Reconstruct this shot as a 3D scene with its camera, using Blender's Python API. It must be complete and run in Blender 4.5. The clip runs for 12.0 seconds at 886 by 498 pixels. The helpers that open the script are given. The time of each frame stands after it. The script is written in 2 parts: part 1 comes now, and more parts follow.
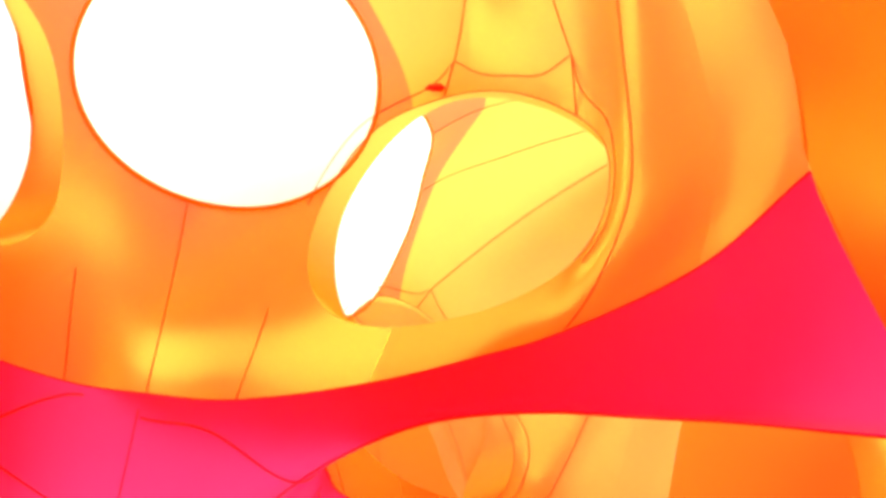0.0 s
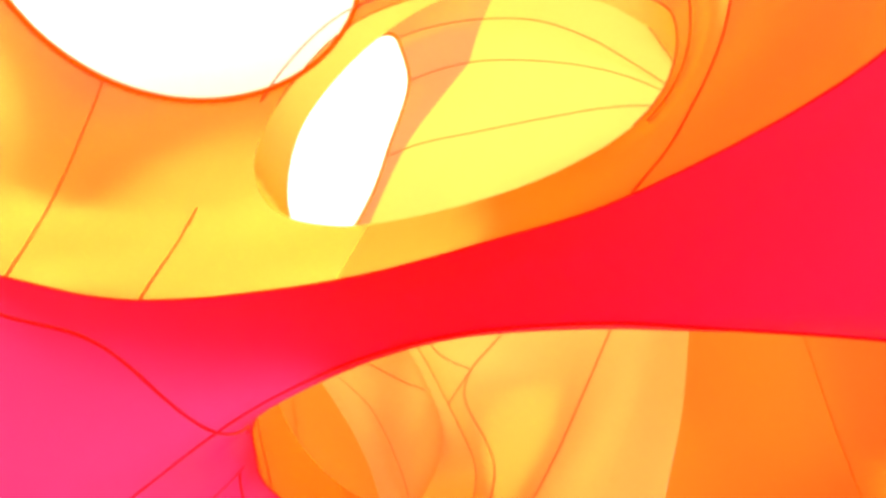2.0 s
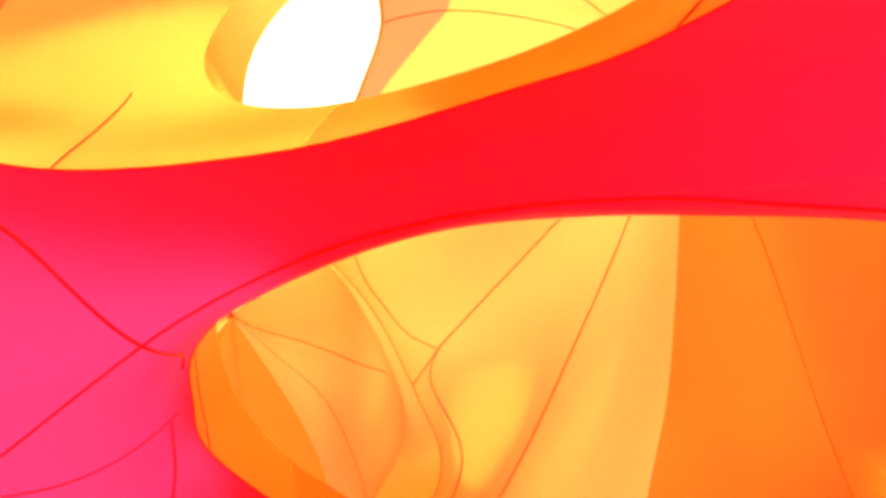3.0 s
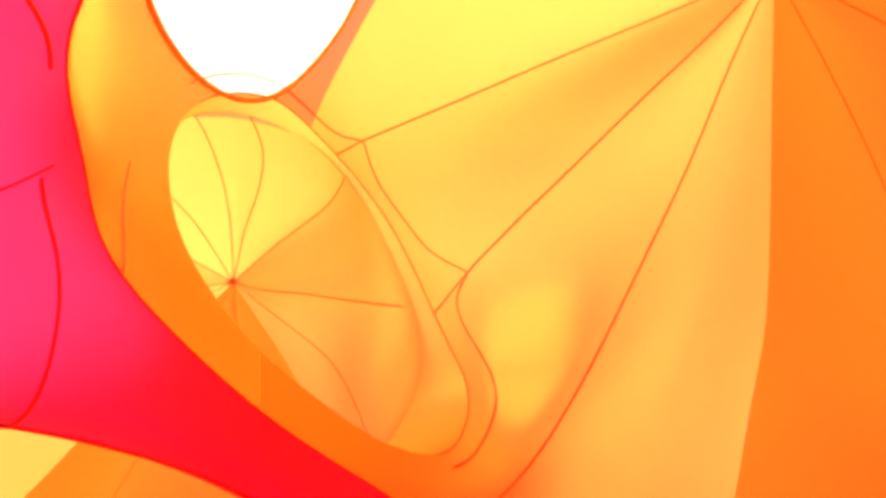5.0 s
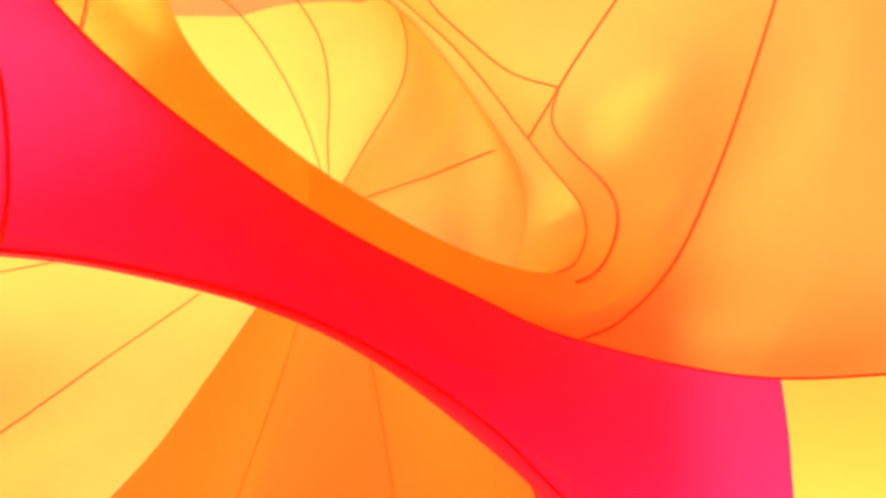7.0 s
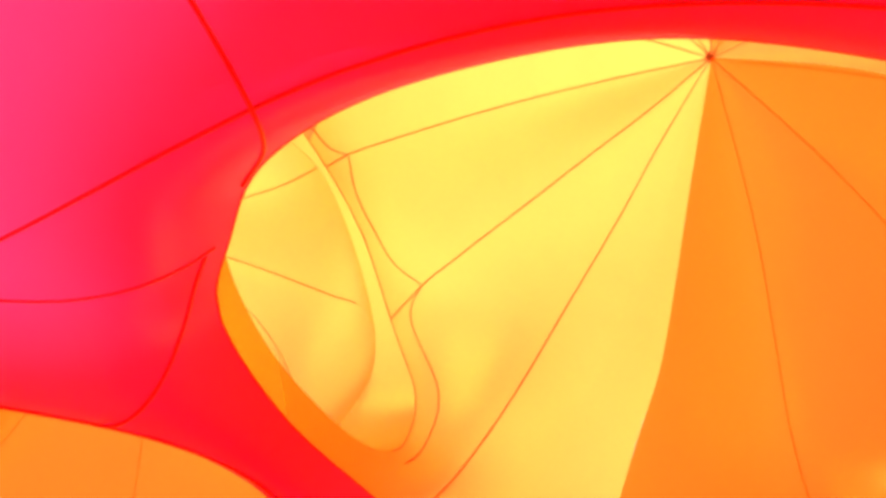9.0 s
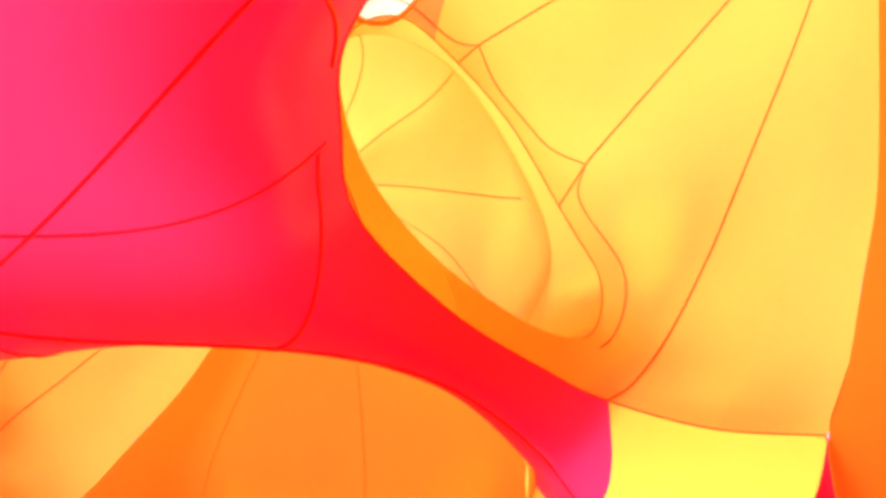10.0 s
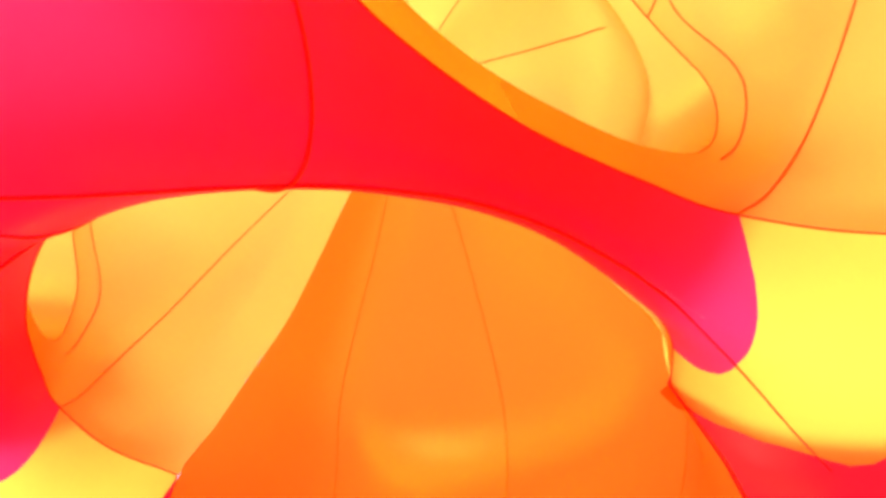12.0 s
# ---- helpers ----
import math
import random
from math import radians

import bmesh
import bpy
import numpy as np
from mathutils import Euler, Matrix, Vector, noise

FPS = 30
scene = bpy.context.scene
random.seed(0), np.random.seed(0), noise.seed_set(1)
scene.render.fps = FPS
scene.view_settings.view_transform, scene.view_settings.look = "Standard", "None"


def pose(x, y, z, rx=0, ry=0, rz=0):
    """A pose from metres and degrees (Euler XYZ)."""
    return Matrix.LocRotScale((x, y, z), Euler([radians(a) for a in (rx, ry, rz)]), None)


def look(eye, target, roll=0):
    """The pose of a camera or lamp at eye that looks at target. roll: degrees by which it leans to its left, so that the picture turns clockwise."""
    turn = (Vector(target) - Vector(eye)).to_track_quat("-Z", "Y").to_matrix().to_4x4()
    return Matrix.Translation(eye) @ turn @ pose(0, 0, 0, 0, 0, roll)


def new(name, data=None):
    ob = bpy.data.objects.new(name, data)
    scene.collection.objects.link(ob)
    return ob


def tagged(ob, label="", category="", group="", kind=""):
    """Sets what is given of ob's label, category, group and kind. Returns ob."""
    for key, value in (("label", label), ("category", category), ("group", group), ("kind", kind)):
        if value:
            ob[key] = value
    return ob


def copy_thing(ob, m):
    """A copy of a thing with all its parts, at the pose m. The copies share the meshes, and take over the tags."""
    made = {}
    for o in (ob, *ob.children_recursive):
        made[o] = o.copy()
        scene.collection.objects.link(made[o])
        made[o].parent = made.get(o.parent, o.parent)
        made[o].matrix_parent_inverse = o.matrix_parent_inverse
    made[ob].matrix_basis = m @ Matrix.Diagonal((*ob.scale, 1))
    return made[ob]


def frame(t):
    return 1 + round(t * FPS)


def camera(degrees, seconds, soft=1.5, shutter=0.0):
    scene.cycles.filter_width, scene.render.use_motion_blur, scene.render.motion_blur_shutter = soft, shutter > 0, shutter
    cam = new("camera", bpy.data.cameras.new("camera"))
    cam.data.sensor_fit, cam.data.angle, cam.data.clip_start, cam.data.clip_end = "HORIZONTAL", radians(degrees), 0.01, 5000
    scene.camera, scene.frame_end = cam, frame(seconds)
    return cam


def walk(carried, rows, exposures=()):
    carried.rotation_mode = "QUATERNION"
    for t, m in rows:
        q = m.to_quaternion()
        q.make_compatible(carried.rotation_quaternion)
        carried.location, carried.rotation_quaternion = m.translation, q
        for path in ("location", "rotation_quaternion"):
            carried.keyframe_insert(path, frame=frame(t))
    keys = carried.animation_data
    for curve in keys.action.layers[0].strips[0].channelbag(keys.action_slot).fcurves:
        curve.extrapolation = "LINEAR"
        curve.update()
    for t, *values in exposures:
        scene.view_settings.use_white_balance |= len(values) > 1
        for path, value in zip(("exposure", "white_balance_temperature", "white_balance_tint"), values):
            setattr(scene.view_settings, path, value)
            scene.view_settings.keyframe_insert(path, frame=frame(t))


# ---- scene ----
# seconds, eye in metres, heading to the left of +y, pitch and lean in degrees
PATH = [
    (0.0, 0.004, 0.002, 1.602, -0.02, 34.10, -0.20),
    (0.5, -0.098, 0.245, 1.615, -1.53, 36.56, -1.06),
    (1.0, -0.156, 0.464, 1.575, -2.91, 37.15, -1.32),
    (1.5, -0.170, 0.785, 1.553, -4.54, 39.05, -0.77),
    (2.0, -0.189, 1.145, 1.564, -6.37, 40.12, 0.10),
    (2.5, -0.228, 1.465, 1.587, -10.80, 42.19, -2.46),
    (3.0, -0.195, 1.729, 1.557, -10.66, 42.29, -0.97),
    (3.5, -0.160, 2.039, 1.589, -8.61, 45.18, 0.70),
    (5.3, 0.095, 3.138, 1.629, -6.95, 46.92, 2.73),
    (5.5, 0.125, 3.252, 1.643, -6.18, 46.49, 2.00),
    (6.0, 0.210, 3.508, 1.646, -5.12, 47.85, -0.51),
    (6.5, 0.232, 3.661, 1.646, -2.79, 46.55, -0.96),
    (7.0, 0.225, 3.711, 1.603, 5.91, 44.08, 0.39),
    (7.2, 0.144, 3.674, 1.548, 9.34, 42.04, 0.09),
    (8.8, 0.163, 4.429, 1.541, 46.27, 42.39, 0.91),
    (9.0, 0.152, 4.460, 1.528, 50.59, 42.57, 1.56),
    (9.5, 0.078, 4.550, 1.535, 62.25, 40.34, 2.10),
    (10.0, 0.017, 4.712, 1.544, 68.15, 36.64, 0.78),
    (10.5, -0.107, 4.819, 1.540, 70.33, 33.76, -0.03),
    (11.0, -0.250, 4.966, 1.545, 74.85, 32.83, -0.84),
    (11.5, -0.390, 5.062, 1.522, 78.81, 32.55, -0.90),
    (12.0, -0.547, 5.117, 1.526, 79.87, 33.13, -2.55),
]


def stand(x, y, z, yaw, pitch, lean):
    a, p = radians(yaw), radians(pitch)
    ahead = Vector((-math.sin(a) * math.cos(p), math.cos(a) * math.cos(p), math.sin(p)))
    return look((x, y, z), Vector((x, y, z)) + ahead, lean)


cam = camera(58.17, 12.0, soft=3.8)
walk(cam, [(t, stand(*row)) for t, *row in PATH], [(0, 1.5), (3.5, 1.45), (5.3, 1.38), (7.2, 1.36), (8.8, 1.42), (12, 1.40)])

# ---- daylight ----
SUN_ELEVATION, SUN_AZIMUTH = radians(70), radians(-66)   # azimuth from +y towards +x
world = bpy.data.worlds.new("sky")
scene.world = world
world.use_nodes = True
nt = world.node_tree
sky = nt.nodes.new("ShaderNodeTexSky")
sky.sky_type, sky.sun_disc = "NISHITA", False
sky.sun_elevation, sky.sun_rotation = SUN_ELEVATION, SUN_AZIMUTH
sky.dust_density, sky.ozone_density = 4.0, 0.5
nt.links.new(sky.outputs[0], nt.nodes["Background"].inputs[0])
nt.nodes["Background"].inputs[1].default_value = 0.15
sun = new("sun", bpy.data.lights.new("sun", "SUN"))
sun.data.energy, sun.data.angle, sun.data.color = 2.6, radians(12), (1.0, 0.95, 0.86)
to_sun = Vector((math.sin(SUN_AZIMUTH) * math.cos(SUN_ELEVATION), math.cos(SUN_AZIMUTH) * math.cos(SUN_ELEVATION), math.sin(SUN_ELEVATION)))
sun.matrix_world = look(to_sun * 40, (0, 0, 0))
scene.view_settings.exposure = 0.0


# ---- materials ----
def membrane(name, colour, through_share=0.7, gloss=0.06, sheen=0.3, tint=(1.0, 0.80, 0.30), rough=0.3, scale=3.0):
    """Thin dyed PVC film: part of the light goes through it, part comes back, and its face shines."""
    m = bpy.data.materials.new(name)
    m.use_nodes = True
    n, l = m.node_tree.nodes, m.node_tree.links
    n.clear()
    out = n.new("ShaderNodeOutputMaterial")
    coord = n.new("ShaderNodeNewGeometry")
    tex = n.new("ShaderNodeTexNoise")
    tex.inputs["Scale"].default_value, tex.inputs["Detail"].default_value = scale, 4
    fine = n.new("ShaderNodeTexNoise")
    fine.inputs["Scale"].default_value, fine.inputs["Detail"].default_value = 160, 2
    l.new(coord.outputs["Position"], tex.inputs["Vector"])
    l.new(coord.outputs["Position"], fine.inputs["Vector"])
    ramp = n.new("ShaderNodeMix")
    ramp.data_type = "RGBA"
    ramp.inputs["A"].default_value = (*[c * 0.95 for c in colour], 1)
    ramp.inputs["B"].default_value = (*[min(1, c * 1.04) for c in colour], 1)
    l.new(tex.outputs["Fac"], ramp.inputs["Factor"])
    bump = n.new("ShaderNodeBump")
    bump.inputs["Strength"].default_value, bump.inputs["Distance"].default_value = 0.04, 0.002
    l.new(fine.outputs["Fac"], bump.inputs["Height"])
    trans = n.new("ShaderNodeBsdfTranslucent")
    diff = n.new("ShaderNodeBsdfDiffuse")
    glossy = n.new("ShaderNodeBsdfGlossy")
    glossy.inputs["Roughness"].default_value = rough
    glossy.inputs["Color"].default_value = (*tint, 1)   # the gloss sits under the dyed face and takes its hue
    for b in (trans, diff):
        l.new(ramp.outputs["Result"], b.inputs["Color"])
    l.new(bump.outputs["Normal"], glossy.inputs["Normal"])
    mix = n.new("ShaderNodeMixShader")
    mix.inputs[0].default_value = through_share
    l.new(diff.outputs[0], mix.inputs[1])
    l.new(trans.outputs[0], mix.inputs[2])
    mix2 = n.new("ShaderNodeMixShader")
    rim = n.new("ShaderNodeLayerWeight")   # more sheen where the film is seen edge-on
    rim.inputs["Blend"].default_value = 0.5
    steep = n.new("ShaderNodeMath")
    steep.operation, steep.inputs[1].default_value = "POWER", 3.0
    share = n.new("ShaderNodeMath")
    share.operation, share.inputs[1].default_value, share.inputs[2].default_value = "MULTIPLY_ADD", sheen, gloss
    l.new(rim.outputs["Facing"], steep.inputs[0])
    l.new(steep.outputs[0], share.inputs[0])
    l.new(share.outputs[0], mix2.inputs[0])
    l.new(mix.outputs[0], mix2.inputs[1])
    l.new(glossy.outputs[0], mix2.inputs[2])
    l.new(mix2.outputs[0], out.inputs["Surface"])
    return m


GOLD = (1.0, 0.86, 0.10)
YELLOW = membrane("yellow_film", (0.95, 0.42, 0.07), 0.62, gloss=0.17, tint=GOLD, rough=0.24)
LEMON = membrane("lemon_film", (0.95, 0.47, 0.06))
AMBER = membrane("amber_film", (0.95, 0.20, 0.085), 0.5, gloss=0.30, sheen=0.35, tint=GOLD, rough=0.24)
ORANGE = membrane("orange_film", (0.95, 0.165, 0.014), 0.6, gloss=0.38, sheen=0.3, tint=GOLD, rough=0.28)
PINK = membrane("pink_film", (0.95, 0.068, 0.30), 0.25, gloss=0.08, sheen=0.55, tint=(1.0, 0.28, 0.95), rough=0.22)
RED = membrane("red_film", (0.7, 0.010, 0.02), gloss=0.16, tint=(1.0, 0.3, 0.8))
WHITE = membrane("white_film", (0.97, 0.96, 0.80), 0.92)
THROAT = membrane("throat_film", (0.95, 0.38, 0.06), gloss=0.2, sheen=0.35, tint=GOLD, rough=0.24)
SEAM = membrane("seam_tape", (0.68, 0.17, 0.05), 0.4)
SEAM_RED = membrane("red_seam_tape", (0.86, 0.03, 0.10), 0.5)
# unseen floor; its magenta is picked to throw pink light up at the films
FLOOR = membrane("floor_film", (0.88, 0.22, 0.70), 0.0)

# ---- the plan: five domes round one axis ----
AXIS = Vector((-1.618, 3.994, 0.0))
RING_Z, SAG = 2.95, 0.45


def turned(k):
    return Matrix.Translation(AXIS) @ Matrix.Rotation(radians(72 * k), 4, "Z") @ Matrix.Translation(-AXIS)


def spline(points, n, closed=False):
    """n points on a smooth curve through the given ones, evenly spaced."""
    p = np.array(points, float)
    p = np.vstack([p[-1], p, p[0], p[1]]) if closed else np.vstack([2 * p[0] - p[1], p, 2 * p[-1] - p[-2]])
    out = []
    for i in range(1, len(p) - 2):
        a, b, c, d = p[i - 1:i + 3]
        for s in np.linspace(0, 1, 24, endpoint=False):
            out.append(0.5 * (2 * b + (c - a) * s + (2 * a - 5 * b + 4 * c - d) * s ** 2 + (3 * b - a - 3 * c + d) * s ** 3))
    out.append(p[-2])
    out = np.array(out)
    length = np.r_[0, np.cumsum(np.linalg.norm(np.diff(out, axis=0), axis=1))]
    at = np.linspace(0, length[-1], n)
    return np.stack([np.interp(at, length, out[:, j]) for j in range(out.shape[1])], 1)


def mirrored(points, angle=6.0):
    """The points on the other side of the dome's own upright plane through the axis."""
    d = np.array([math.cos(radians(angle)), math.sin(radians(angle))])
    out = []
    for x, y, z in points:
        v = np.array([x - AXIS.x, y - AXIS.y])
        w = 2 * (v @ d) * d - v
        out.append((AXIS.x + w[0], AXIS.y + w[1], z))
    return out


APEX = (1.99, 4.53, 5.90)
S1 = [APEX, (1.40, 4.36, 5.95), (0.80, 4.20, 5.80), (0.19, 4.08, 5.50), (-0.40, 4.06, 4.95), (-0.83, 4.06, 4.20), (-0.83, 4.07, 3.50), (-0.59, 4.08, RING_Z)]
S2 = [APEX, (1.45, 4.60, 5.92), (0.98, 4.64, 5.80), (0.50, 4.66, 5.62), (-0.05, 4.63, 5.33), (-0.48, 4.60, 4.85), (-0.74, 4.58, 4.20), (-0.71, 4.53, 3.50), (-0.546, 4.438, RING_Z)]
S3 = [APEX, (1.45, 4.84, 5.78), (0.91, 5.06, 5.54), (0.50, 5.19, 5.29), (0.10, 5.26, 4.97), (-0.14, 5.26, 4.72), (-0.33, 5.15, 4.35), (-0.42, 5.06, 3.90), (-0.38, 4.99, 3.40), (-0.234, 4.91, RING_Z)]
S4 = [APEX, (1.62, 4.78, 5.48), (1.29, 5.00, 5.14), (1.00, 5.21, 4.84), (0.66, 5.47, 4.50), (0.46, 5.66, 4.28), (0.37, 5.72, 3.90), (0.33, 5.60, 3.40), (0.14, 5.27, RING_Z)]
S5 = [APEX, (1.74, 4.86, 5.35), (1.51, 5.15, 4.80), (1.25, 5.38, 4.25), (1.00, 5.53, 3.74), (0.78, 5.62, 3.36), (0.57, 5.56, 3.08), (0.42, 5.49, RING_Z)]
S5B = [APEX, (1.83, 4.91, 5.18), (1.68, 5.17, 4.62), (1.51, 5.38, 4.08), (1.34, 5.55, 3.66), (1.19, 5.68, 3.30), (1.03, 5.72, 3.08), (0.93, 5.71, RING_Z)]
S6 = [APEX, (1.90, 4.93, 5.00), (1.83, 5.13, 4.45), (1.75, 5.31, 3.95), (1.66, 5.48, 3.60), (1.57, 5.64, 3.25), (1.43, 5.73, RING_Z)]


def polar(r, angle, z=RING_Z):
    return (AXIS.x + r * math.cos(radians(angle)), AXIS.y + r * math.sin(radians(angle)), z)


def gathered(points):
    """Mirrored meridian whose top bends over to the one apex that all gores share."""
    shift = np.array(APEX) - np.array(mirrored([APEX])[0])
    out = []
    for p in mirrored(points):
        k = max(1 - np.linalg.norm(np.array(p) + shift - APEX) / 1.6, 0)
        out.append(tuple(np.array(p) + shift * k * k * (3 - 2 * k)))
    return out


NEAR_FOOT = [polar(1.08, -12), polar(1.39, -23.2), polar(1.92, -26.7), polar(2.50, -24.2), polar(2.97, -21.4), polar(3.40, -16.6)]


def near_side(s, foot):
    """The mirror image of a meridian, drawn out to its own foot on the ring."""
    out = []
    for x, y, z in gathered(s)[:-1]:
        k = min(max((3.7 - z) / 0.7, 0), 1)
        k = k * k * (3 - 2 * k)
        out.append((x + (foot[0] - x) * k, y + (foot[1] - y) * k, z))
    return out + [foot]


FAN = [S6, S5B, S5, S4, S3, S2, S1] + [near_side(s, foot) for s, foot in zip((S2, S3, S4, S5, S5B, S6), NEAR_FOOT)]
ALCOVE = [S6 + [(1.42, 5.81, 2.50), (1.45, 5.92, 1.9), (1.45, 6.00, 1.0), (1.45, 6.00, 0.0)],
          [APEX, (2.55, 5.10, 5.10), (2.98, 5.70, 4.05), (3.03, 5.76, 3.45), (2.82, 5.64, 2.9), (2.48, 5.42, 2.35), (2.32, 5.3, 1.2), (2.32, 5.3, 0.0)],
          [APEX, (2.80, 4.60, 5.25), (3.50, 4.62, 4.10), (3.62, 4.64, 3.48), (3.42, 4.64, 2.9), (3.08, 4.64, 2.35), (2.98, 4.64, 1.2), (2.98, 4.64, 0.0)]]
ALCOVE += [gathered(ALCOVE[1]), FAN[-1] + mirrored(ALCOVE[0])[-4:]]


def tube_hole(centre, u, v):
    """Inside (< 0) of an oval shaft along u x v."""
    c, u, v = np.array(centre), np.array(u), np.array(v)
    w = np.cross(u, v)
    w = w / np.linalg.norm(w)

    def g(p):
        q = p - c
        e = np.hypot(q @ u / (u @ u), q @ v / (v @ v)) - 1
        far = np.abs(q @ w) - 1.1
        return np.maximum(e, far)
    return g


def outside(p, loop):
    """Distance of points in the plan from a closed line, negative within it."""
    best = np.full(len(p), 1e9)
    inside = np.zeros(len(p), bool)
    for a, b in zip(loop, np.roll(loop, -1, 0)):
        ab = b - a
        k = np.clip(((p - a) @ ab) / (ab @ ab + 1e-12), 0, 1)
        best = np.minimum(best, np.linalg.norm(p - a - k[:, None] * ab, axis=1))
        if a[1] != b[1]:
            hit = ((a[1] > p[:, 1]) != (b[1] > p[:, 1])) & (p[:, 0] < ab[0] * (p[:, 1] - a[1]) / ab[1] + a[0])
            inside ^= hit
    return np.where(inside, -best, best)


# the oval opening between two domes, by distance from the axis and height
OVAL = spline([(1.16, 3.80), (1.22, 4.20), (1.50, 4.54), (1.90, 4.61), (2.30, 4.43), (2.64, 4.06), (2.75, 3.68), (2.62, 3.34), (2.30, 3.21), (1.95, 3.21), (1.60, 3.28), (1.30, 3.47)], 97, True)[:-1]
OVAL_MID = (1.95, 3.90)


def round_axis(p):
    d = p[:, :2] - (AXIS.x, AXIS.y)
    return np.stack([np.hypot(d[:, 0], d[:, 1]), p[:, 2]], 1), np.degrees(np.arctan2(d[:, 1], d[:, 0]))


def oval_hole(side, wider=0.0):
    """Negative within the oval opening towards the next dome (side 1) or the one before (side -1)."""
    def g(p):
        rz, angle = round_axis(p)
        return np.where(side * (angle - 6) > 15, outside(rz, OVAL) - wider, 1.0)
    return g


WINDOW_AT = ((-0.58, 4.18, 4.84), (0.0, 0.76, 0.0), (0.49, 0.0, 0.49))


def beyond(angle, sign):
    """Negative past the upright plane half-way to the next dome."""
    d = np.array([-math.sin(radians(angle)), math.cos(radians(angle)), 0]) * sign
    return lambda p: -(p - np.array(AXIS)) @ d


HOLES = [oval_hole(1), oval_hole(-1), tube_hole(*WINDOW_AT)]
CUTS = HOLES + [beyond(42, 1), beyond(-30, -1)]


def inner(p):
    """Positive on the outer, yellow side of the colour line across a dome's gores."""
    return p[:, 0] - np.interp(p[:, 1], [2.6, 3.35, 4.1, 4.63, 5.3], [-0.15, 0.36, 0.30, -0.05, -0.42])


def clipped(grid, functions):
    """Triangles of a grid of points outside all the given shapes, cut cleanly along their edges."""
    nu, nv = grid.shape[:2]
    pts = grid.reshape(-1, 3)
    tris = []
    for i in range(nu - 1):
        for j in range(nv - 1):
            a, b, c, d = i * nv + j, (i + 1) * nv + j, (i + 1) * nv + j + 1, i * nv + j + 1
            tris += [(a, b, c), (a, c, d)]
    verts = [tuple(p) for p in pts]
    for g in functions:
        val = list(g(np.array(verts)))
        cache, out = {}, []

        def cut(a, b):
            key = (min(a, b), max(a, b))
            if key not in cache:
                s = val[a] / (val[a] - val[b])
                verts.append(tuple(verts[a][k] + s * (verts[b][k] - verts[a][k]) for k in range(3)))
                val.append(0.0)
                cache[key] = len(verts) - 1
            return cache[key]
        for t in tris:
            keep = [val[k] >= 0 for k in t]
            if all(keep):
                out.append(t)
            elif any(keep):
                poly = []
                for k in range(3):
                    a, b = t[k], t[(k + 1) % 3]
                    if val[a] >= 0:
                        poly.append(a)
                    if (val[a] >= 0) != (val[b] >= 0):
                        poly.append(cut(a, b))
                out += [(poly[0], poly[k], poly[k + 1]) for k in range(1, len(poly) - 1)]
        tris = out
    used = sorted({k for t in tris for k in t})
    index = {k: n for n, k in enumerate(used)}
    return [verts[k] for k in used], [tuple(index[k] for k in t) for t in tris]


def mesh_of(name, verts, faces, material):
    me = bpy.data.meshes.new(name)
    me.from_pydata([tuple(float(c) for c in v) for v in verts], [], faces)
    me.materials.append(material)
    me.polygons.foreach_set("use_smooth", [True] * len(me.polygons))
    me.update()
    return me


def pieces(verts, faces):
    """The connected pieces of a mesh."""
    root = list(range(len(verts)))

    def top(i):
        while root[i] != i:
            root[i] = root[root[i]]
            i = root[i]
        return i
    for f in faces:
        for k in f[1:]:
            root[top(k)] = top(f[0])
    groups = {}
    for f in faces:
        groups.setdefault(top(f[0]), []).append(f)
    for fs in groups.values():
        used = sorted({k for f in fs for k in f})
        index = {k: i for i, k in enumerate(used)}
        yield [verts[k] for k in used], [tuple(index[k] for k in f) for f in fs]


def part(name, me, parent, label=""):
    ob = new(name, me)
    ob.parent = parent
    return tagged(ob, label)


def cord(name, points, radius, material, closed=False, sides=6):
    """A thin round cord along the points."""
    p = np.array(points, float)
    n = len(p)
    verts, faces = [], []
    for i in range(n):
        a, b = (p[i - 1], p[(i + 1) % n]) if closed else (p[max(i - 1, 0)], p[min(i + 1, n - 1)])
        d = Vector(b - a).normalized()
        side = d.cross(Vector((0.13, 0.21, 0.97))).normalized()
        up = side.cross(d)
        for s in range(sides):
            w = 2 * math.pi * s / sides
            verts.append(Vector(p[i]) + (side * math.cos(w) + up * math.sin(w)) * radius)
    for i in range(n if closed else n - 1):
        for s in range(sides):
            j, s2 = (i + 1) % n, (s + 1) % sides
            faces.append((i * sides + s, i * sides + s2, j * sides + s2, j * sides + s))
    return mesh_of(name, verts, faces, material)


def loft(meridians, per=10, n=46):
    """Grids between neighbouring meridians, curving smoothly across all of them."""
    m = np.stack([spline(s, n) for s in meridians])
    cols = np.stack([across(m[:, j], per) for j in range(n)], 1)
    return [cols[i * per:(i + 1) * per + 1] for i in range(len(meridians) - 1)]


def across(p, per):
    q = np.vstack([2 * p[0] - p[1], p, 2 * p[-1] - p[-2]])
    out = []
    for i in range(1, len(q) - 2):
        a, b, c, d = q[i - 1:i + 3]
        for s in np.arange(per) / per:
            out.append(0.5 * (2 * b + (c - a) * s + (2 * a - 5 * b + 4 * c - d) * s ** 2 + (3 * b - a - 3 * c + d) * s ** 3))
    out.append(p[-1])
    return np.array(out)


# ---- the domes ----
RIM_N = 240


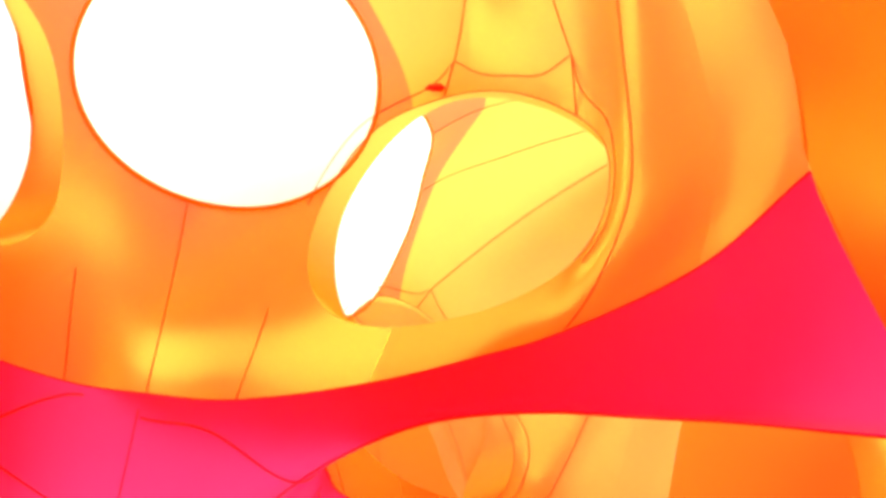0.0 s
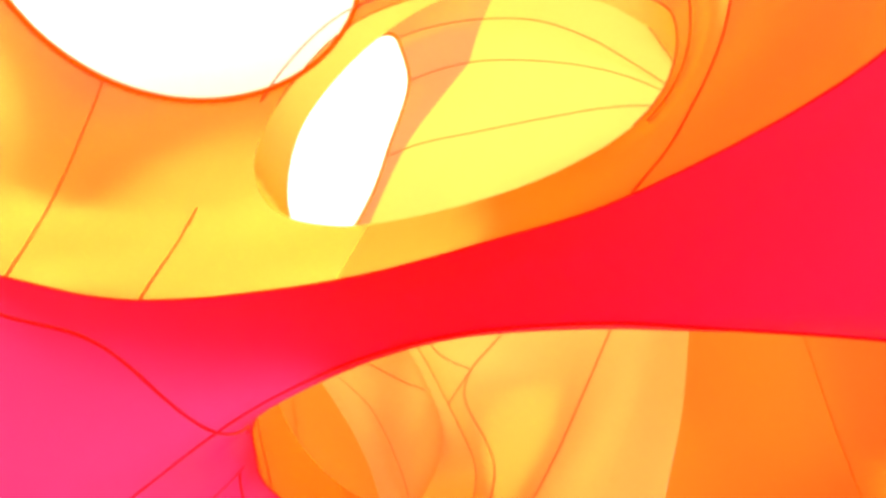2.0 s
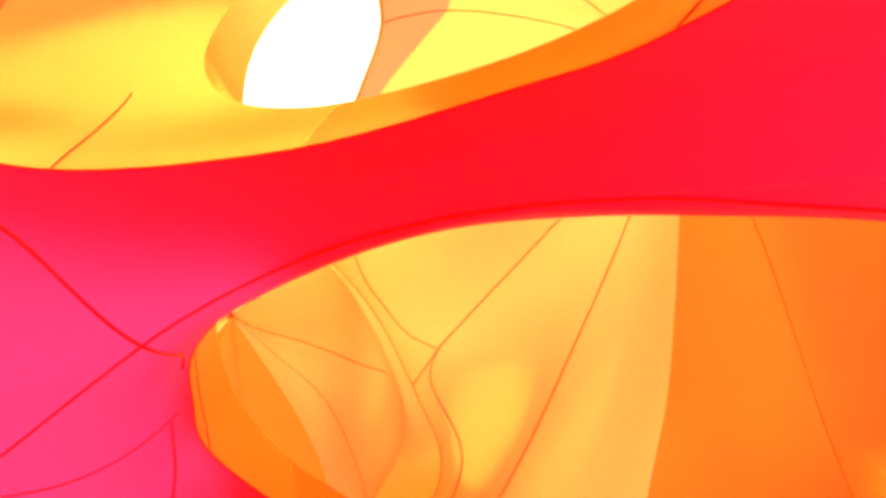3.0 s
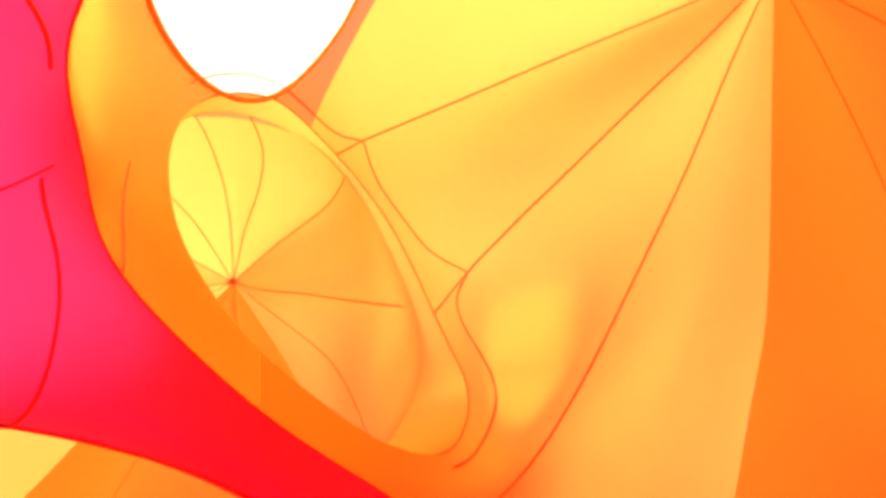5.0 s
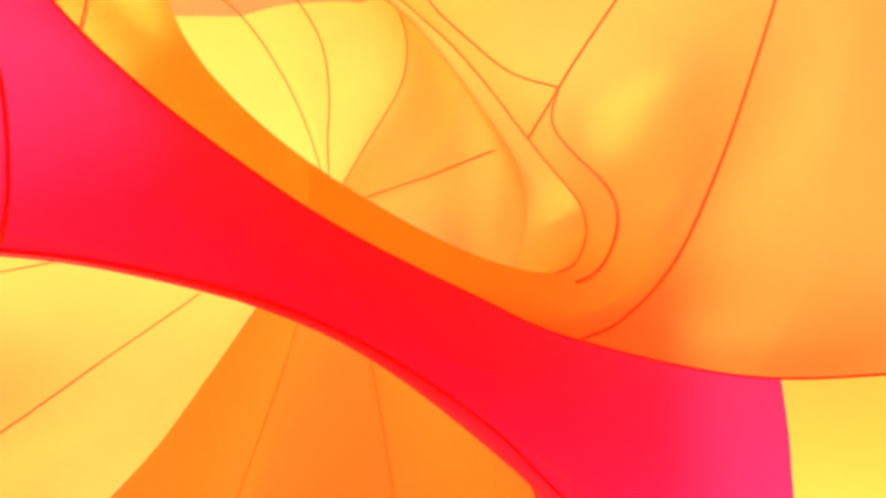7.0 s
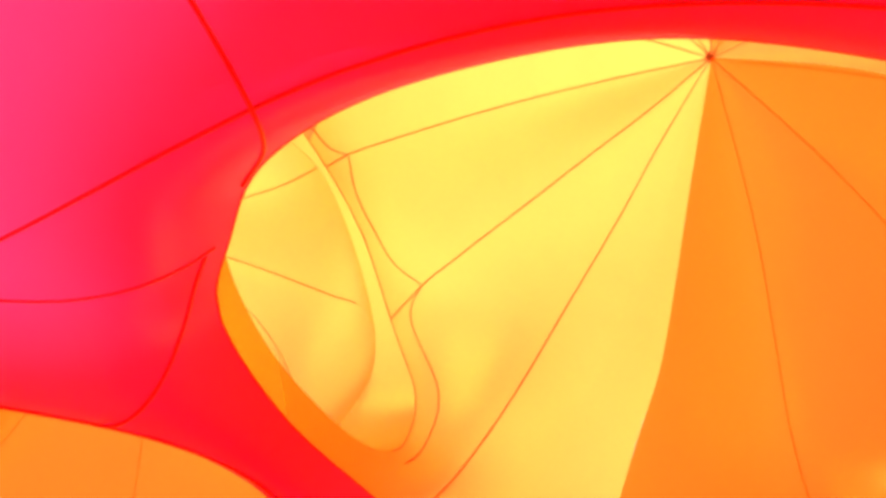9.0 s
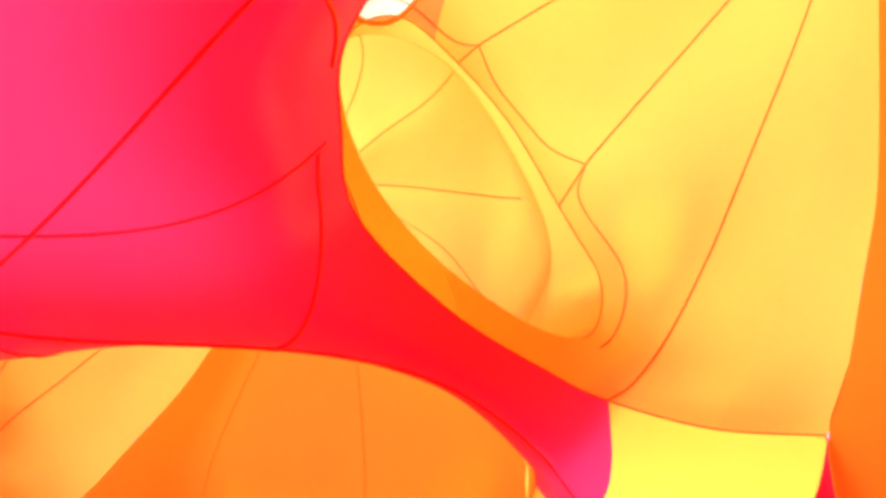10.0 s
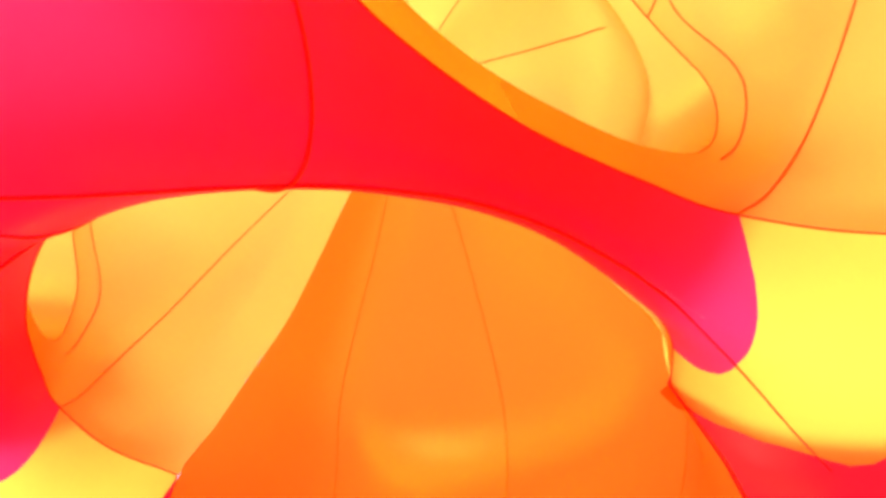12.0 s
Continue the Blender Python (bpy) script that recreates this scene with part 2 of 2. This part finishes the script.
def rim_of(meshes, hole, turn_about, n=RIM_N):
    """The edge that an opening cut into the given panels, as n points by turn round it."""
    p = np.array([v_ for verts, _ in meshes for v_ in verts])
    p = p[np.abs(hole(p)) < 0.004]
    turn = turn_about(p)
    order = np.argsort(turn)
    turn, p = turn[order], p[order]
    at = np.linspace(-math.pi, math.pi, n, endpoint=False)
    turn = np.r_[turn - 2 * math.pi, turn, turn + 2 * math.pi]
    p = np.vstack([p, p, p])
    return np.stack([np.interp(at, turn, p[:, k]) for k in range(3)], 1)


def oval_turn(p):
    rz, _ = round_axis(np.atleast_2d(np.array(p, float)))
    return np.arctan2(rz[:, 1] - OVAL_MID[1], rz[:, 0] - OVAL_MID[0])


def window_turn(p):
    c, u, v = [np.array(a) for a in WINDOW_AT]
    return np.arctan2((p - c) @ v / (v @ v), (p - c) @ u / (u @ u))


fan_grids = loft(FAN, 12, 60)
fan_meshes = [clipped(grid, CUTS) for grid in fan_grids]
G_RIM = rim_of([clipped(grid, [HOLES[0]]) for grid in fan_grids], HOLES[0], oval_turn)
GM_RIM = rim_of([clipped(grid, [HOLES[1]]) for grid in fan_grids], HOLES[1], oval_turn)
W_RIM = rim_of([clipped(grid, [HOLES[2]]) for grid in fan_grids], HOLES[2], window_turn)


def moved(points, m):
    return np.array([tuple(m @ Vector(p)) for p in points])


def disc(rim, out, material, name):
    """A slightly bulging sheet over a closed rim."""
    c = rim.mean(0) + np.array(out)
    rows = [rim * (1 - s) + c * s + np.array(out) * (0.6 * s * (1 - s)) for s in np.linspace(0, 0.97, 9)]
    return closed_strip(name, rows, material, cap=True)


def closed_strip(name, rows, material, cap=False):
    n = len(rows[0])
    verts = [tuple(p) for r in rows for p in r]
    faces = [(a * n + i, a * n + (i + 1) % n, (a + 1) * n + (i + 1) % n, (a + 1) * n + i) for a in range(len(rows) - 1) for i in range(n)]
    if cap:
        faces.append(tuple((len(rows) - 1) * n + i for i in range(n)))
    return mesh_of(name, verts, faces, material)


def collar():
    """The short throat from one dome's side opening to the next dome's."""
    verts, faces, n = [], [], len(G_RIM)
    far = moved(GM_RIM, turned(1))
    rows = 7
    for i in range(n):
        for s in np.linspace(0, 1, rows):
            verts.append(G_RIM[i] * (1 - s) + far[i] * s)
    for i in range(n):
        j = (i + 1) % n
        faces += [(i * rows + s, j * rows + s, j * rows + s + 1, i * rows + s + 1) for s in range(rows - 1)]
    return mesh_of("collar", verts, faces, THROAT)


def seams(name, points, radius, material, top, label, holes):
    """Cords along the points, left out where the film is cut away."""
    p = np.array(points)
    keep = np.min([g(p) for g in holes], 0) > 0.0 if holes else np.ones(len(p), bool)
    run = []
    for q, k in list(zip(p, keep)) + [(None, False)]:
        if k:
            run.append(q)
        else:
            if len(run) > 12:
                part(name, cord(name, run, radius, material), top, label)
            run = []


# the seam pattern round a side opening: a second line outside the rim, drawn out to a point at each gore seam
wide_hole, wide_mirror = oval_hole(1, 0.19), oval_hole(-1, 0.19)
G_OUT = rim_of([clipped(grid, [wide_hole]) for grid in fan_grids], wide_hole, oval_turn)
TURNS = np.linspace(-math.pi, math.pi, RIM_N, endpoint=False)


def last_outside(s):
    p = spline(s, 400)
    return p[np.argmax(wide_hole(p) < 0) - 1]


NODES = [float(oval_turn(last_outside(s))[0]) for s in (S3, S4)]
RIM_ENDS = [float(oval_turn(p)[0]) for p in ((-0.28, 5.33, 4.71), (0.32, 5.77, 4.12))]


def turn_gap(a):
    return np.abs((TURNS - a + math.pi) % (2 * math.pi) - math.pi)


GAP = np.min([turn_gap(a) for a in NODES], 0)
SHARE = 0.34 + 0.66 * np.exp(-(GAP / 0.13) ** 1.3)
G_LINE = G_RIM + (G_OUT - G_RIM) * SHARE[:, None]


def dome():
    top = tagged(new("dome"), "inflated dome of yellow and amber translucent film with sewn gores", "dome", "domes round the axis")
    for grid in fan_grids:
        for name, colour, side, label in (("gore", YELLOW, inner, ""), ("inner_gore", AMBER, lambda q: -inner(q), "amber translucent film")):
            verts, faces = clipped(grid, CUTS + [side])
            for vs, fs in pieces(verts, faces):
                if len(fs) > 6:
                    part(name, mesh_of(name, vs, fs, colour), top, label)
    for grid in loft(ALCOVE, 14):
        part("alcove_gore", mesh_of("alcove_gore", *clipped(grid, []), ORANGE), top, "orange translucent film")
    for s in FAN[2:-2]:
        seams("seam", spline(s, 160), 0.0042, SEAM, top, "dark welded seam", CUTS + [wide_hole, wide_mirror])
    for s in ALCOVE[1:-1]:
        part("seam", cord("seam", spline(s, 60), 0.004, ORANGE), top)
    n = len(G_RIM)
    show = beyond(42, 1)(G_LINE) > -0.02
    run = []
    for i in list(range(n)) + [None]:
        if i is not None and show[i] and GAP[i] < 1.35:
            run.append(i)
        elif run:
            if len(run) > 3:
                part("seam", cord("seam", G_LINE[run], 0.0038, SEAM), top)
                part("seam", cord("seam", G_RIM[run], 0.0035, SEAM), top)
            run = []
    for a, e, s in zip(NODES, RIM_ENDS, (S3, S4)):
        end = G_RIM[int(np.argmin(turn_gap(e)))]
        part("seam", cord("seam", np.linspace(last_outside(s), end, 6), 0.0045, SEAM), top)
    part("collar", collar(), top, "rolled throat to the next dome")
    part("window", disc(W_RIM, (-0.25, 0.0, 0.2), WHITE, "window"), top, "round white film window")
    part("window_rim", cord("window_rim", W_RIM, 0.012, LEMON, True, 10), top, "rolled lemon rim")
    foot = np.array([s[-1] for s in FAN])
    part("ring_seam", cord("ring_seam", across(foot, 12), 0.0032, SEAM_RED), top, "red ring seam")
    return top


first = dome()
for k in (-2, -1, 1, 2):
    copy_thing(first, turned(k))


# ---- the low vault between the domes ----
FOOT = across(np.array([s[-1] for s in FAN])[:, :2], 12)
ring_one = np.vstack([FOOT, across(np.array([FOOT[-1], (2.1, 3.5), (2.3, 4.3), (2.1, 5.2), FOOT[0]]), 8)[1:-1]])


def rotated(p, k):
    a = radians(72 * k)
    q = p - (AXIS.x, AXIS.y)
    return np.stack([q[:, 0] * math.cos(a) - q[:, 1] * math.sin(a), q[:, 0] * math.sin(a) + q[:, 1] * math.cos(a)], 1) + (AXIS.x, AXIS.y)


corners = np.array([polar(3.48, -16.0)[:2], (1.43, 5.73), (1.24, 6.25), (1.04, 6.88), (0.72, 6.68), (0.52, 6.69)])
BORDER = np.vstack([rotated(corners, k) for k in range(5)])
RINGS = [rotated(ring_one, k) for k in range(5)]


def vault_height(p):
    depth = np.full(len(p), SAG)
    for loop in RINGS:
        depth *= 1 - np.exp(-np.maximum(outside(p, loop), 0) / 0.21)
    return RING_Z - depth


def tongue(q, k):
    """Negative inside the corner between dome k and the next one, past the sunlit edge."""
    d = q[:, :2] - (AXIS.x, AXIS.y)
    r, a = np.hypot(d[:, 0], d[:, 1]), np.degrees(np.arctan2(d[:, 1], d[:, 0])) - 72 * k
    a = (a + 180) % 360 - 180
    edge = np.interp(a, [30, 36, 38.4, 40, 42, 44.4, 47.7, 50, 52, 56, 60], [2.3, 2.52, 2.65, 2.72, 2.79, 2.87, 3.01, 3.08, 3.10, 3.05, 2.9])
    if k == 0:   # here the pink reaches further out and leaves a small sunlit tip in lemon
        edge = edge + 0.72
    return np.where((a > 28) & (a < 60), edge - r, 1.0)


def skirt(k, corner=None):
    """The vault round one dome's ring, or its share of a corner."""
    loop = RINGS[k]
    n = len(loop)
    fine = np.vstack([loop[i] + (loop[(i + 1) % n] - loop[i]) * s for i in range(n) for s in (0, 0.5)])
    t = np.roll(fine, -2, 0) - np.roll(fine, 2, 0)
    normal = np.stack([t[:, 1], -t[:, 0]], 1) / np.linalg.norm(t, axis=1)[:, None]
    if outside(fine[:1] + normal[:1] * 0.02, loop)[0] < 0:
        normal = -normal
    steps = [0, 0.015, 0.04, 0.07, 0.11, 0.15, 0.20, 0.25, 0.31, 0.38, 0.46, 0.55, 0.66, 0.8, 0.95, 1.15]
    rows = []
    for d in steps:
        p = fine + normal * d
        rows.append(np.concatenate([p, vault_height(p)[:, None]], 1))
    grid = np.stack(rows, 1)
    grid = np.concatenate([grid, grid[:1]], 0)
    others = [RINGS[j] for j in range(5) if j != k]
    own = lambda q: np.min([outside(q[:, :2], o) for o in others], 0) - outside(q[:, :2], loop)
    rim = lambda q: -outside(q[:, :2], BORDER)
    if corner is None:
        return clipped(grid, [own, rim, lambda q: tongue(q, k), lambda q: tongue(q, k - 1)])
    return clipped(grid, [own, rim, lambda q: -tongue(q, corner)])


def vault():
    top = tagged(new("vault"), "low pink translucent film vault between the domes", "vault", kind="structure")
    for k in range(5):
        jobs = [("skirt", skirt(k), PINK, "")]
        # sunlight on these corners is put into the film's colour as lemon
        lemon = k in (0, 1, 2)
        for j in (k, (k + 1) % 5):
            jobs.append(("vault_corner", skirt(j, k), LEMON if lemon else PINK, "vault corner, sunlight put in as lemon film" if lemon else "rose translucent film"))
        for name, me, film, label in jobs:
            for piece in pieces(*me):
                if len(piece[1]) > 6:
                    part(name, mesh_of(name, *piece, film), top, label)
    return top


def on_vault(points):
    p = np.array(points)[:, :2]
    return np.concatenate([p, vault_height(p)[:, None] - 0.003], 1)


def vault_seams(top):
    for k in range(5):
        bow = [polar(0.985 + 0.15 * math.sin(math.pi * s) ** 2, 72 * k + 4.8 + 72 * s)[:2] for s in np.linspace(0, 0.82, 60)]
        part("seam", cord("seam", on_vault(bow), 0.005, SEAM_RED), top, "red welded seam")
        spoke = np.array([polar(r, 72 * k + 4)[:2] for r in np.linspace(0.1, 1.0, 20)])
        part("seam", cord("seam", on_vault(spoke), 0.003, SEAM_RED), top)
        rim = [polar(r, 72 * k + a) for r, a in ((3.86, -23), (3.37, -24.8), (2.6, -28.8), (2.3, -30.3), (2.0, -31.2), (1.62, -31.8), (1.3, -31), (1.02, -27.5), (0.65, -16), (0.34, 30))]
        part("seam", cord("seam", on_vault(spline(rim, 90)), 0.0042, SEAM_RED), top)


vault_seams(vault())


# ---- outer walls between the alcoves ----
def outer_wall(k):
    a = spline(ALCOVE[0][-5:], 16)
    b = moved(spline(ALCOVE[-1][-5:], 16), turned(1))
    out = Vector((math.cos(radians(41)), math.sin(radians(41)), 0))
    grid = []
    for s in np.linspace(0, 1.015, 16):
        arch = max(math.sin(math.pi * s), 0)
        bow = np.array(out) * 1.05 * arch ** (0.7 if s < 0.5 else 1.5)
        grid.append([p * (1 - s) + q * s + bow + np.array((0, 0, 0.6 * (1 - i / 15) * arch ** 0.5)) for i, (p, q) in enumerate(zip(a, b))])
    me = mesh_of("outer_wall", *clipped(np.array(grid), []), RED)
    ob = tagged(new("outer_wall", me), "red translucent film wall between two alcoves", "wall", kind="structure")
    ob.matrix_world = turned(k)


for k in range(5):
    outer_wall(k)

# ---- ground ----
bm = bmesh.new()
bmesh.ops.create_grid(bm, x_segments=8, y_segments=8, size=400)
me = bpy.data.meshes.new("ground")
bm.to_mesh(me)
bm.free()
me.materials.append(FLOOR)
ground = tagged(new("ground", me), "unseen floor sheet under the domes, pink to bounce light up", "floor", kind="structure")


# ---- a scrap of red tape on the oval rim of the first dome ----
def tape_scrap():
    bm = bmesh.new()
    bmesh.ops.create_icosphere(bm, subdivisions=3, radius=1)
    for v in bm.verts:
        v.co *= 1 + 0.25 * noise.noise(v.co * 2.3)
        v.co = Vector((v.co.x * 0.055, v.co.y * 0.02, v.co.z * 0.022))
    m = bpy.data.meshes.new("tape_scrap")
    bm.to_mesh(m)
    bm.free()
    m.materials.append(SEAM_RED)
    ob = tagged(new("tape_scrap", m), "crumpled scrap of red tape on the oval rim", "tape")
    ob.location = (-0.03, 3.015, 4.675)


tape_scrap()
